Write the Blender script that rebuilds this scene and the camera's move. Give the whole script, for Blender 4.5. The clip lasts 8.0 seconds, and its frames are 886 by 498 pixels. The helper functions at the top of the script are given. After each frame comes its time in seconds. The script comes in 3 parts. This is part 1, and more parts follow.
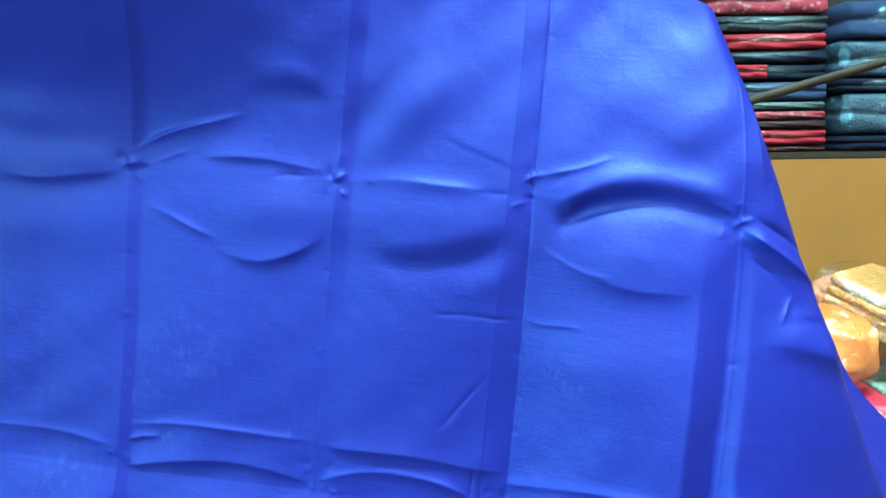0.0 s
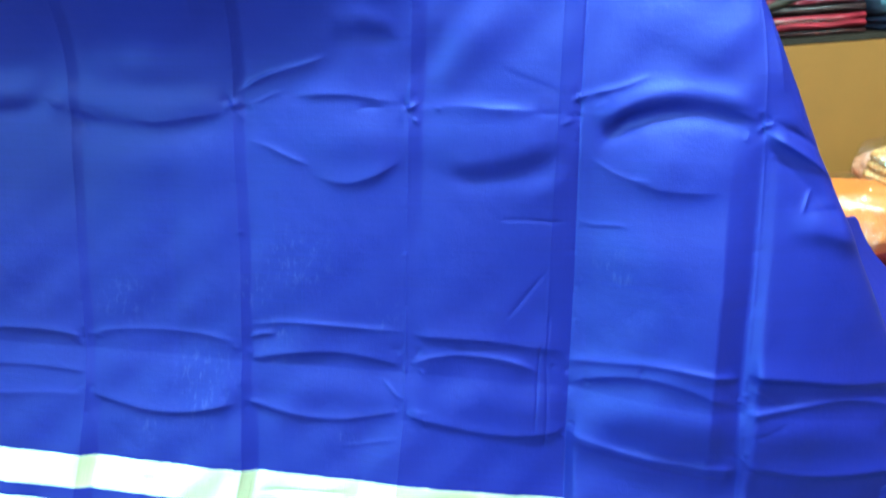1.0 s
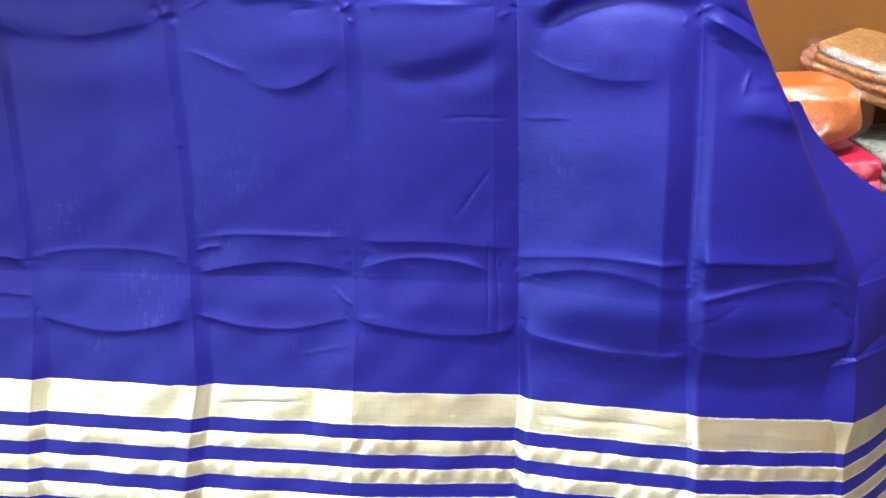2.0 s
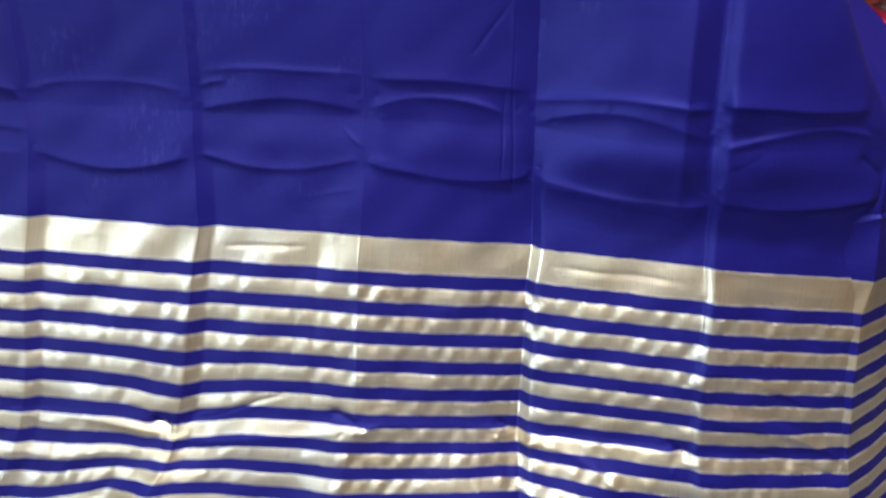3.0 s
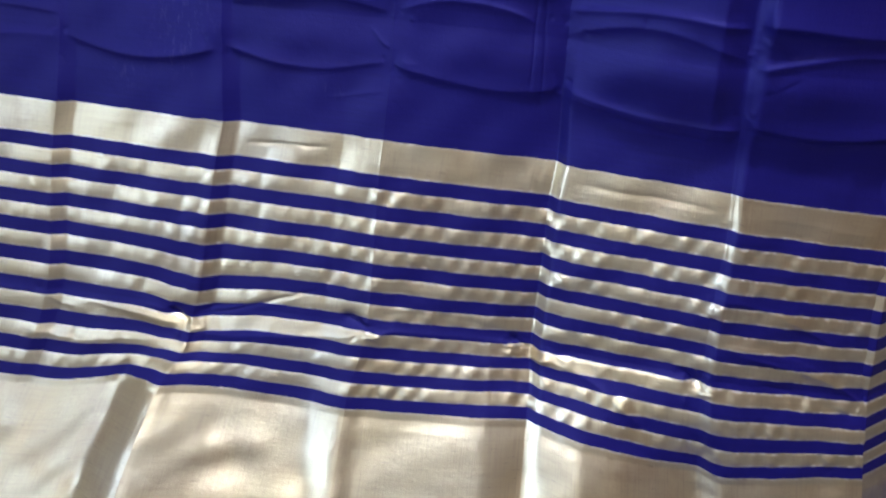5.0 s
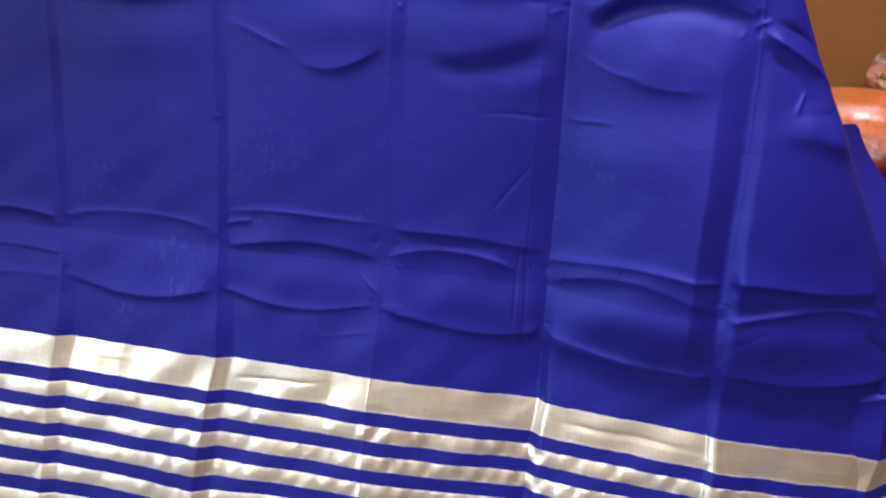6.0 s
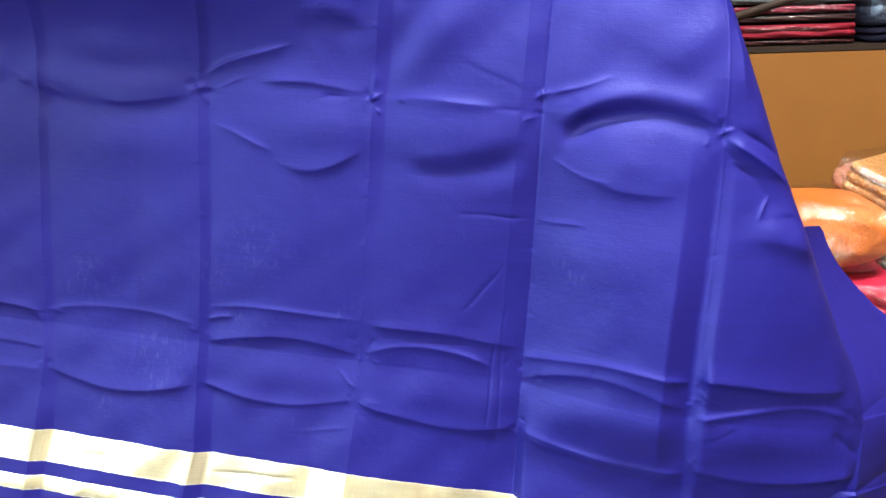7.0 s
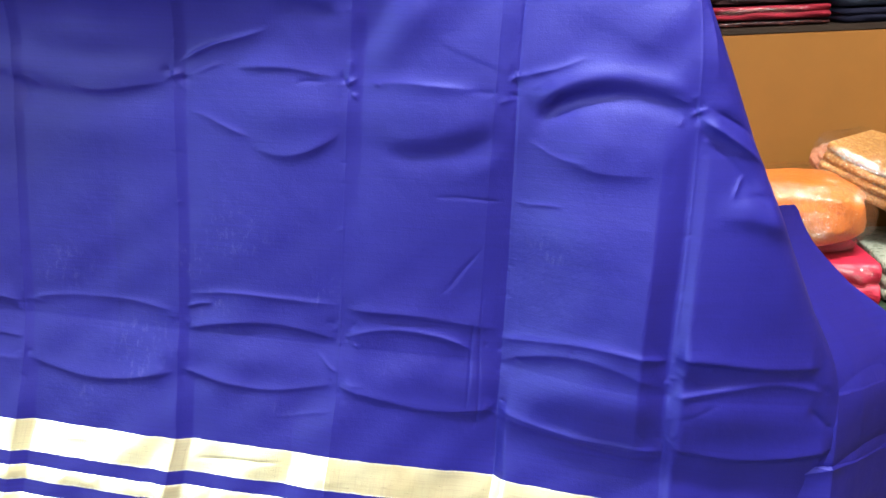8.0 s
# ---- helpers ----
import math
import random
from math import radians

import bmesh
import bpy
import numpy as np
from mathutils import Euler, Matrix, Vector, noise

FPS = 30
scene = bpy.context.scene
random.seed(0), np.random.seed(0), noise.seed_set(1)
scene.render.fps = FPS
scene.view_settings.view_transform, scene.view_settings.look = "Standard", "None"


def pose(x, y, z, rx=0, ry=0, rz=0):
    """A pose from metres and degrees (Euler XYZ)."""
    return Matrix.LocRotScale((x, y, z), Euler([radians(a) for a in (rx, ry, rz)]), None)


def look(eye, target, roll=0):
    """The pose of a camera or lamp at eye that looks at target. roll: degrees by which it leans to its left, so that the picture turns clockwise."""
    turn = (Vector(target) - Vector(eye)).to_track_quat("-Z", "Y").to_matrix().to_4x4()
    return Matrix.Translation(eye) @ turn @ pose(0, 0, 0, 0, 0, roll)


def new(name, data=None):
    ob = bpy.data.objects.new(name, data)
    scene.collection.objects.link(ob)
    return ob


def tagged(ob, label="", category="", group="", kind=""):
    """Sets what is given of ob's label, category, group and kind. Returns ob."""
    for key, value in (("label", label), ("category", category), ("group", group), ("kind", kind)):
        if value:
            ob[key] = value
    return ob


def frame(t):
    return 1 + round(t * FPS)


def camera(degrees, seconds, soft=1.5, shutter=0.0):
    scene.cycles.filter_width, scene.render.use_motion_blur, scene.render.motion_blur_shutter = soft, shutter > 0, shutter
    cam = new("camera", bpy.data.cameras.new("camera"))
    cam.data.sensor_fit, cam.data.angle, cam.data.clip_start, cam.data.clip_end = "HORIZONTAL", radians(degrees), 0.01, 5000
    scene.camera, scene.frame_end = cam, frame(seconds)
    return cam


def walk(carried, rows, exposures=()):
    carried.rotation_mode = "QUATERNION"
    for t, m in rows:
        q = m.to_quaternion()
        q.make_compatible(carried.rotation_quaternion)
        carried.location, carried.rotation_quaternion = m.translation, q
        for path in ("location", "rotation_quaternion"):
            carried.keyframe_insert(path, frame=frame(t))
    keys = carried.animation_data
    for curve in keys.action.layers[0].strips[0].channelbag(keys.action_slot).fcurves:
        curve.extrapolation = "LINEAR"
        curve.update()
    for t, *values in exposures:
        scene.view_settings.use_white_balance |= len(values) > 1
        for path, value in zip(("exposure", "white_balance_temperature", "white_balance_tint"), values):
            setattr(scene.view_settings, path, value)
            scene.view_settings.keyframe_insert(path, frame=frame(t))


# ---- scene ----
# ---- camera and walk ----
cam = camera(45.84, 8.0, soft=1.4, shutter=0.4)
# seconds, eye, target, roll
PATH = [
    (0, (0.0680, 0.1135, 0.8440), (0.0177, 1.1074, 0.7454), -0.74),
    (0.5, (0.0305, 0.0440, 0.8919), (-0.0170, 1.0300, 0.7321), -2.27),
    (1, (0.0798, -0.0070, 0.8909), (-0.0393, 0.9628, 0.6781), -4.50),
    (1.2, (0.0735, -0.0097, 0.8901), (-0.0379, 0.9516, 0.6384), -4.87),
    (2.3, (0.1027, -0.0002, 0.8515), (0.0079, 0.9529, 0.5641), -7.44),
    (2.5, (0.0944, 0.0093, 0.8466), (0.0011, 0.9575, 0.5429), -7.36),
    (3, (0.0747, 0.0101, 0.8047), (-0.0220, 0.9359, 0.4393), -5.76),
    (3.5, (0.0797, 0.0262, 0.7753), (-0.0345, 0.9202, 0.3421), -3.92),
    (4, (0.0823, 0.0248, 0.7543), (-0.0330, 0.9064, 0.2965), -2.06),
    (4.2, (0.0960, 0.0209, 0.7441), (-0.0227, 0.9051, 0.2922), -1.97),
    (5.3, (0.1087, 0.0097, 0.7957), (-0.0551, 0.9205, 0.4169), -3.56),
    (5.5, (0.1087, 0.0012, 0.8062), (-0.0487, 0.9288, 0.4673), -3.13),
    (6, (0.1134, 0.0144, 0.8744), (-0.0297, 0.9578, 0.5754), -2.72),
    (6.5, (0.1192, -0.0043, 0.8796), (-0.0111, 0.9599, 0.6486), -1.53),
    (7, (0.1244, -0.0051, 0.8873), (-0.0044, 0.9624, 0.6697), -2.11),
    (7.5, (0.1294, -0.0072, 0.8858), (0.0118, 0.9616, 0.6677), -2.43),
    (8, (0.1317, -0.0095, 0.8838), (0.0159, 0.9570, 0.6547), -2.76),
]
# seconds, stops, kelvin, tint
EXPOSURES = [
    (0.0, 1.74, 3850, -46), (0.5, 1.85, 3850, -49), (1.0, 1.62, 3850, -42), (1.2, 1.4, 4700, -8), (2.3, 0.83, 5150, 11), (3.0, 0.0, 5150, 18),
    (3.5, -0.42, 5150, 20), (4.2, -0.66, 5150, 20), (5.5, -0.46, 5150, 24), (6.0, 0.27, 5150, 26), (6.5, 1.02, 5500, 13), (8.0, 1.26, 5550, 2)]
walk(cam, [(t, look(eye, target, roll)) for t, eye, target, roll in PATH], EXPOSURES)

# ---- light: two unseen ceiling tubes, daylight from the shop front behind on the left ----
world = bpy.data.worlds.new("world")
world.use_nodes = True
scene.world = world
sky = world.node_tree.nodes.new("ShaderNodeTexSky")
sky.sky_type, sky.sun_disc, sky.sun_elevation, sky.sun_rotation = "NISHITA", False, radians(40), radians(200)
world.node_tree.links.new(sky.outputs[0], world.node_tree.nodes["Background"].inputs[0])
world.node_tree.nodes["Background"].inputs[1].default_value = 0.1


def area(name, m, sx, sy, watts, colour):
    lamp = bpy.data.lights.new(name, "AREA")
    lamp.shape, lamp.size, lamp.size_y, lamp.energy, lamp.color = "RECTANGLE", sx, sy, watts, colour
    ob = new(name, lamp)
    ob.matrix_world = m
    return ob


area("daylight", look((-2.3, -0.95, 1.05), (0.35, 0.85, 0.6)), 0.9, 1.1, 80.0, (0.82, 0.93, 1.0))
# the first tube is added to brighten the front wall that the zari reflects
for tx, ty, watts in ((-0.2, -1.5, 44), (0.70, 0.42, 84)):
    area("tube_light", pose(tx, ty, 2.58), 1.2, 0.10, watts, (1.0, 0.95, 0.86))


# ---- materials ----
BAND, PITCH, BLUE_ROW = 0.029, 0.0263, 0.0127   # the broad band; a pair of stripes; the blue one of the pair
class Nodes:
    def __init__(self, name):
        self.mat = bpy.data.materials.new(name)
        self.mat.use_nodes = True
        self.tree = self.mat.node_tree
        self.bsdf = self.tree.nodes["Principled BSDF"]

    def add(self, kind, **values):
        node = self.tree.nodes.new(kind)
        for key, value in values.items():
            if key in ("operation", "blend_type", "data_type", "wave_type", "bands_direction", "noise_dimensions"):
                setattr(node, key, value)
            else:
                node.inputs[key.replace("_", " ")].default_value = value
        return node

    def link(self, a, b):
        self.tree.links.new(a, b)

    def math(self, op, a, b=None, c=None):
        node = self.tree.nodes.new("ShaderNodeMath")
        node.operation = op
        for n, v in enumerate((a, b, c)):
            if v is None:
                continue
            if isinstance(v, (int, float)):
                node.inputs[n].default_value = v
            else:
                self.link(v, node.inputs[n])
        return node.outputs[0]

    def mix(self, fac, a, b, kind="MIX"):
        node = self.tree.nodes.new("ShaderNodeMix")
        node.data_type, node.blend_type = "RGBA", kind
        for socket, v in ((node.inputs[0], fac), (node.inputs[6], a), (node.inputs[7], b)):
            if isinstance(v, (int, float)):
                socket.default_value = v
            elif isinstance(v, tuple):
                socket.default_value = (*v, 1)
            else:
                self.link(v, socket)
        return node.outputs[2]

    def ramp(self, fac, low, high):
        node = self.tree.nodes.new("ShaderNodeMapRange")
        node.inputs["From Min"].default_value, node.inputs["From Max"].default_value = low, high
        self.link(fac, node.inputs["Value"])
        return node.outputs[0]

    def coords(self, which="Object", scale=(1, 1, 1)):
        tex = self.tree.nodes.new("ShaderNodeTexCoord")
        m = self.tree.nodes.new("ShaderNodeMapping")
        m.inputs["Scale"].default_value = scale
        self.link(tex.outputs[which], m.inputs[0])
        return m.outputs[0]

    def noise(self, vec, scale, detail=3.0, rough=0.55):
        node = self.add("ShaderNodeTexNoise", Scale=scale, Detail=detail, Roughness=rough)
        self.link(vec, node.inputs["Vector"])
        return node.outputs[0]

    def bump(self, height, strength, distance):
        node = self.add("ShaderNodeBump", Strength=strength, Distance=distance)
        self.link(height, node.inputs["Height"])
        self.link(node.outputs[0], self.bsdf.inputs["Normal"])

    def set(self, **values):
        for key, v in values.items():
            socket = self.bsdf.inputs[key.replace("_", " ")]
            if isinstance(v, tuple):
                socket.default_value = (*v, 1)
            elif isinstance(v, (int, float)):
                socket.default_value = v
            else:
                self.link(v, socket)
        return self


def silk_blue():
    """Blue silk: weft streaks, faint slubs, chalky rub marks in a few places."""
    n = Nodes("blue_silk")
    uv = n.coords("UV")
    streak = n.noise(n.coords("UV", (9, 420, 1)), 1.0, 5, 0.7)
    warp = n.noise(n.coords("UV", (500, 5, 1)), 1.0, 3)
    cloud = n.noise(uv, 9.0, 3)
    weave = n.math("ADD", streak, n.math("MULTIPLY", warp, 0.25))
    base = n.mix(n.ramp(weave, 0.35, 0.95), (0.0074, 0.0052, 0.085), (0.0130, 0.0092, 0.144))
    base = n.mix(n.math("MULTIPLY", n.ramp(cloud, 0.35, 0.7), 0.5), base, (0.0078, 0.0068, 0.116))
    grain = n.noise(uv, 700, 2)
    base = n.mix(n.math("MULTIPLY", n.ramp(grain, 0.3, 0.7), 0.22), base, (0.0130, 0.0098, 0.152))
    marks = None
    for mu, mv, size in RUBS:
        place = n.add("ShaderNodeVectorMath", operation="DISTANCE")
        n.link(uv, place.inputs[0])
        place.inputs[1].default_value = (mu, mv, 0)
        one = n.ramp(place.outputs["Value"], size, size * 0.25)
        marks = one if marks is None else n.math("MAXIMUM", marks, one)
    fleck = n.ramp(n.noise(n.coords("UV", (190, 75, 1)), 1.0, 6, 0.75), 0.52, 0.74)
    marks = n.math("MULTIPLY", n.math("MULTIPLY", marks, fleck), 0.09)
    base = n.mix(marks, base, (0.35, 0.38, 0.6))
    n.set(Base_Color=base, Roughness=0.5, Specular_IOR_Level=0.45, Specular_Tint=(0.45, 0.45, 1.0))
    rumple = n.noise(uv, 38, 5, 0.6)
    n.bump(n.math("ADD", n.math("ADD", weave, grain), n.math("MULTIPLY", rumple, 6.0)), 0.22, 0.0007)
    return n.mat


def zari():
    """Pale gold metallic thread: fine weft and warp lines, painted brown reflections, loose threads with painted
    sparkle along the stripes' edges.
    """
    n = Nodes("zari")
    weft = n.noise(n.coords("UV", (14, 1100, 1)), 1.0, 3)
    warp = n.noise(n.coords("UV", (900, 16, 1)), 1.0, 3)
    patch = n.noise(n.coords("UV", (9, 7, 1)), 1.0, 3)
    base = n.mix(n.ramp(patch, 0.35, 0.68), (0.72, 0.63, 0.36), (0.74, 0.70, 0.50))
    base = n.mix(n.math("MULTIPLY", n.ramp(weft, 0.45, 0.70), 0.32), base, (0.52, 0.40, 0.26))
    base = n.mix(n.math("MULTIPLY", n.ramp(warp, 0.52, 0.72), 0.30), base, (0.48, 0.37, 0.28))
    # brown patches: reflections of the dark side of the room, put into the colour
    brown_reflection = n.noise(n.coords("UV", (16, 13, 1)), 1.0, 5, 0.65)
    base = n.mix(n.math("MULTIPLY", n.ramp(brown_reflection, 0.50, 0.72), 0.40), base, (0.40, 0.25, 0.15))
    # slubs: short dark threads across
    slub = n.noise(n.coords("UV", (60, 700, 5)), 1.0, 2)
    base = n.mix(n.math("MULTIPLY", n.ramp(slub, 0.66, 0.74), 0.45), base, (0.24, 0.16, 0.12))
    # edges of the stripes: loose threads, the sparkle they catch painted as pale colour
    split = n.tree.nodes.new("ShaderNodeSeparateXYZ")
    n.link(n.coords("UV"), split.inputs[0])
    turn = n.math("FRACT", n.math("DIVIDE", n.math("SUBTRACT", split.outputs[1], BAND + BLUE_ROW), PITCH))
    rim = n.math("MINIMUM", turn, n.math("ABSOLUTE", n.math("SUBTRACT", turn, 1 - BLUE_ROW / PITCH)))
    inside = n.math("MULTIPLY", n.math("LESS_THAN", split.outputs[1], BAND + 8 * PITCH + BLUE_ROW + 0.002), n.math("GREATER_THAN", n.math("ABSOLUTE", n.math("SUBTRACT", split.outputs[1], BAND / 2)), BAND / 2 - 0.0012))
    ends = n.math("MINIMUM", n.math("ABSOLUTE", split.outputs[1]), n.math("ABSOLUTE", n.math("SUBTRACT", split.outputs[1], BAND)))
    rim = n.math("MINIMUM", rim, n.math("DIVIDE", ends, PITCH))
    thread = n.ramp(n.noise(n.coords("UV", (330, 60, 1)), 1.0, 4, 0.7), 0.40, 0.62)
    rim = n.math("MULTIPLY", n.math("MULTIPLY", n.ramp(rim, 0.075, 0.03), inside), thread)
    base = n.mix(n.math("MULTIPLY", rim, 0.85), base, (0.88, 0.85, 0.78))
    n.set(Base_Color=base, Metallic=n.math("SUBTRACT", 0.86, n.math("MULTIPLY", rim, 0.5)), Roughness=0.33)
    crumple = n.noise(n.coords("UV"), 90, 6, 0.65)
    n.bump(n.math("ADD", n.math("ADD", weft, warp), n.math("MULTIPLY", crumple, 3.0)), 0.28, 0.0006)
    return n.mat


def plain(name, colour, rough, scale=30.0, spread=0.25, bump=0.1, **more):
    n = Nodes(name)
    vec = n.coords("Object")
    grain = n.noise(vec, scale, 5)
    blot = n.noise(vec, scale * 0.13, 3)
    f = n.math("ADD", n.math("MULTIPLY", grain, 0.5), n.math("MULTIPLY", blot, 0.5))
    dark, light = tuple(c * (1 - spread) for c in colour), tuple(min(1, c * (1 + spread)) for c in colour)
    n.set(Base_Color=n.mix(n.ramp(f, 0.3, 0.7), dark, light), Roughness=rough, **more)
    n.bump(grain, bump, 0.002)
    return n.mat


# chalky rub marks on the silk: panel coordinate in metres, length coordinate, radius
RUBS = [(.468, -.204, .024), (.196, -.20, .040), (.110, -.085, .040), (.040, -.151, .035), (.155, -.167, .022), (.18, -.124, .03), (.275, -.148, .022), (.105, -.055, .03), (.24, -.038, .016), (.065, -.035, .022)]
BLUE, ZARI = silk_blue(), zari()
BROWNWALL = plain("brown_reflected_wall", (0.16, 0.080, 0.026), 0.6, 9, 0.3)
BOUNCEWALL = plain("bounce_wall_white", (0.74, 0.71, 0.64), 0.8, 12, 0.1)
WALL = plain("wall_paint", (0.40, 0.36, 0.30), 0.8, 12)
FLOOR = plain("floor_sheet", (0.11, 0.095, 0.078), 0.85, 60, 0.15)
BOARD = plain("mustard_board", (0.165, 0.066, 0.009), 0.6, 7, 0.16, 0.03, Specular_IOR_Level=0.2)
DARKWOOD = plain("dark_wood", (0.018, 0.010, 0.006), 0.6, 40, Specular_IOR_Level=0.15)
POLE = plain("pole_metal", (0.022, 0.012, 0.007), 0.62, 60, 0.4, Specular_IOR_Level=0.12)


# ---- mesh helpers ----
def part(name, bm, material, parent=None, label=""):
    mesh = bpy.data.meshes.new(name)
    bm.to_mesh(mesh)
    bm.free()
    mesh.materials.append(material)
    ob = new(name, mesh)
    ob.parent = parent
    return tagged(ob, label) if label else ob


def box(x0, x1, y0, y1, z0, z1, bevel=0.0):
    bm = bmesh.new()
    bmesh.ops.create_cube(bm, size=1, matrix=Matrix.LocRotScale(((x0 + x1) / 2, (y0 + y1) / 2, (z0 + z1) / 2), None, (x1 - x0, y1 - y0, z1 - z0)))
    if bevel:
        bmesh.ops.bevel(bm, geom=bm.edges[:], offset=bevel, segments=2, affect="EDGES")
    return bm


def grid(name, X, Y, Z, U, V, material, parent=None, label=""):
    """A smooth sheet from arrays of one shape, with U, V as its texture coordinates."""
    rows, cols = X.shape
    mesh = bpy.data.meshes.new(name)
    n = np.arange(rows * cols).reshape(rows, cols)
    quads = np.stack([n[:-1, :-1], n[1:, :-1], n[1:, 1:], n[:-1, 1:]], -1).reshape(-1)
    faces = len(quads) // 4
    mesh.vertices.add(rows * cols)
    mesh.vertices.foreach_set("co", np.stack([X, Y, Z], -1).astype(np.float32).ravel())
    mesh.loops.add(len(quads))
    mesh.loops.foreach_set("vertex_index", quads.astype(np.int32))
    mesh.polygons.add(faces)
    mesh.polygons.foreach_set("loop_start", np.arange(0, len(quads), 4, dtype=np.int32))
    mesh.update(calc_edges=True)
    mesh.polygons.foreach_set("use_smooth", np.ones(faces, dtype=bool))
    layer = mesh.uv_layers.new(name="UVMap")
    layer.data.foreach_set("uv", np.stack([U.ravel()[quads], V.ravel()[quads]], -1).astype(np.float32).ravel())
    mesh.materials.append(material)
    mesh.validate()
    ob = new(name, mesh)
    ob.parent = parent
    return tagged(ob, label) if label else ob


# ---- room ----
def room():
    tagged(part("floor", box(-1.4, 1.2, -2.2, 2.2, -0.1, 0.0), FLOOR), "dull brown sheeted shop floor under the draped saree", "floor", kind="structure")
    tagged(part("ceiling", box(-1.4, 1.2, -2.2, 2.2, 2.7, 2.8), WALL), "plain cream painted ceiling", "ceiling", kind="structure")
    tagged(part("wall_back", box(-1.4, 1.2, 2.0, 2.2, 0, 2.7), WALL), "cream painted wall behind the shelves", "wall", kind="structure")
    # out of view: a pale wall added for the gold to reflect
    tagged(part("wall_front", box(-1.4, 1.2, -2.2, -2.0, 0, 2.7), BOUNCEWALL), "unseen off-white wall added to brighten the zari's reflection", "wall", kind="structure")
    # also out of view, added so that panels turned right reflect brown
    tagged(part("wall_right", box(1.1, 1.2, -2.0, 2.0, 0, 2.7), BROWNWALL), "unseen brown side wall added for the zari's brown reflections", "wall", kind="structure")
    # unseen wall with a wide doorway, its jamb set to shade the saree's left
    bm = box(-1.4, -1.3, -2.0, -1.35, 0, 2.7)
    for y0, y1, z0, z1 in ((-0.22, 2.0, 0, 2.7), (-1.35, -0.22, 2.1, 2.7)):
        more = box(-1.4, -1.3, y0, y1, z0, z1)
        mesh = bpy.data.meshes.new("wall_piece")
        more.to_mesh(mesh)
        more.free()
        bm.from_mesh(mesh)
        bpy.data.meshes.remove(mesh)
    tagged(part("wall_left", bm, WALL), "unseen cream wall, its doorway edge shading the saree's left", "wall", kind="structure")


room()


# ---- the saree ----
PANEL = 0.145          # width between two lengthwise creases
Z_BAND = 0.467         # height of the upper edge of the first metallic band
# how far the creases wander sideways, in panels: a row for each length, a column for each crease
WANDER_V = (-0.45, -0.33, -0.20, -0.06, 0.00, 0.03, 0.10, 0.17, 0.22, 0.26, 0.38)
WANDER = ((0, .03, .08, .05, -.02, 0), (0, .00, .055, .03, -.025, 0), (0, .03, .045, .03, .0, 0), (.03, .03, .044, .015, .02, .0), (0, .04, .016, .020, .02, 0), (-.03, .0, .0, -.005, .03, -.05),
          (-.06, -.06, -.01, -.02, .0, -.06), (-.07, -.12, -.025, -.04, -.01, -.05), (-.03, -.03, -.02, -.02, .02, -.03), (0, -.02, .0, -.015, .04, 0), (0, .0, -.045, .0, .09, 0))
# how far the stripes sink at each crease, in metres
SINK = (-.003, -.003, -.004, .005, .006, .007)


def smooth(x, a, b):
    s = np.clip((x - a) / (b - a), 0, 1)
    return s * s * (3 - 2 * s)


class Cloth:
    """A sheet in panel units across (u) and metres along (v, down from the band), with relief towards the viewer."""

    def __init__(self, us, vs):
        self.u, self.v = np.meshgrid(us, vs)
        self.h = np.zeros_like(self.u)
        self.rng = np.random.default_rng(77)

    def fold(self, u0, v0, u1, v1, high, wide, bow=0.0, step=0.0, taper=0.3, blunt=0.0):
        """A fold from one point to another. high: its ridge (below 0: a valley); step: relief that falls away below it; bow: sag of its middle."""
        if u1 == u0:
            u1 += 1e-6
        a, b = np.array([u0 * PANEL, v0]), np.array([u1 * PANEL, v1])
        length = np.hypot(*(b - a))
        e = (b - a) / length
        wide *= 0.8
        reach = (14 if step else 5) * wide + abs(bow)
        low, top = np.minimum(a, b) - reach, np.maximum(a, b) + reach
        rows = np.where((self.v[:, 0] > low[1]) & (self.v[:, 0] < top[1]))[0]
        cols = np.where((self.u[0] * PANEL > low[0]) & (self.u[0] * PANEL < top[0]))[0]
        if not len(rows) or not len(cols):
            return
        part_of = np.ix_(rows, cols)
        x, y = self.u[part_of] * PANEL - a[0], self.v[part_of] - a[1]
        s = (x * e[0] + y * e[1]) / length
        d = (-x * e[1] + y * e[0]) - bow * 4 * np.clip(s, 0, 1) * (1 - np.clip(s, 0, 1))
        ph = self.rng.uniform(0, 6.3, 4)
        stray = np.sin(4 * s + ph[0]) + 0.6 * np.sin(8 * s + ph[1])
        d = d - min(0.0011, 0.02 * length) * stray
        fade = smooth(s, -0.02, taper) * smooth(1 - s, -0.02, taper) if not blunt else smooth(s, -0.05, 0.02) * smooth(1 - s, -0.05, 0.02)
        r = d / wide
        shape = high * np.exp(-(np.sqrt(r * r + 0.05) - 0.223) * 1.1)
        if step and wide > 0.0068:
            shape = shape - 0.62 * step * r * np.exp(-r * r * 0.45)
        elif step:
            q = r if step > 0 else -r
            q = q / np.where(q < 0, 3.2, 0.75)
            shape = 0.9 * shape + 0.78 * abs(step) * np.exp(-(np.sqrt(q * q + 0.012) - 0.11))
        self.h[part_of] += shape * fade * (1 + 0.25 * np.sin(5 * s + ph[3]))

    def bulge(self, u0, v0, high, across, along):
        """A soft swelling of the slack cloth."""
        self.h += high * np.exp(-((self.u - u0) * PANEL / across) ** 2 - ((self.v - v0) / along) ** 2)

    def crease(self, u, v0, v1, high, wide):
        self.fold(u, v0, u, v1, high, wide, taper=0.05)


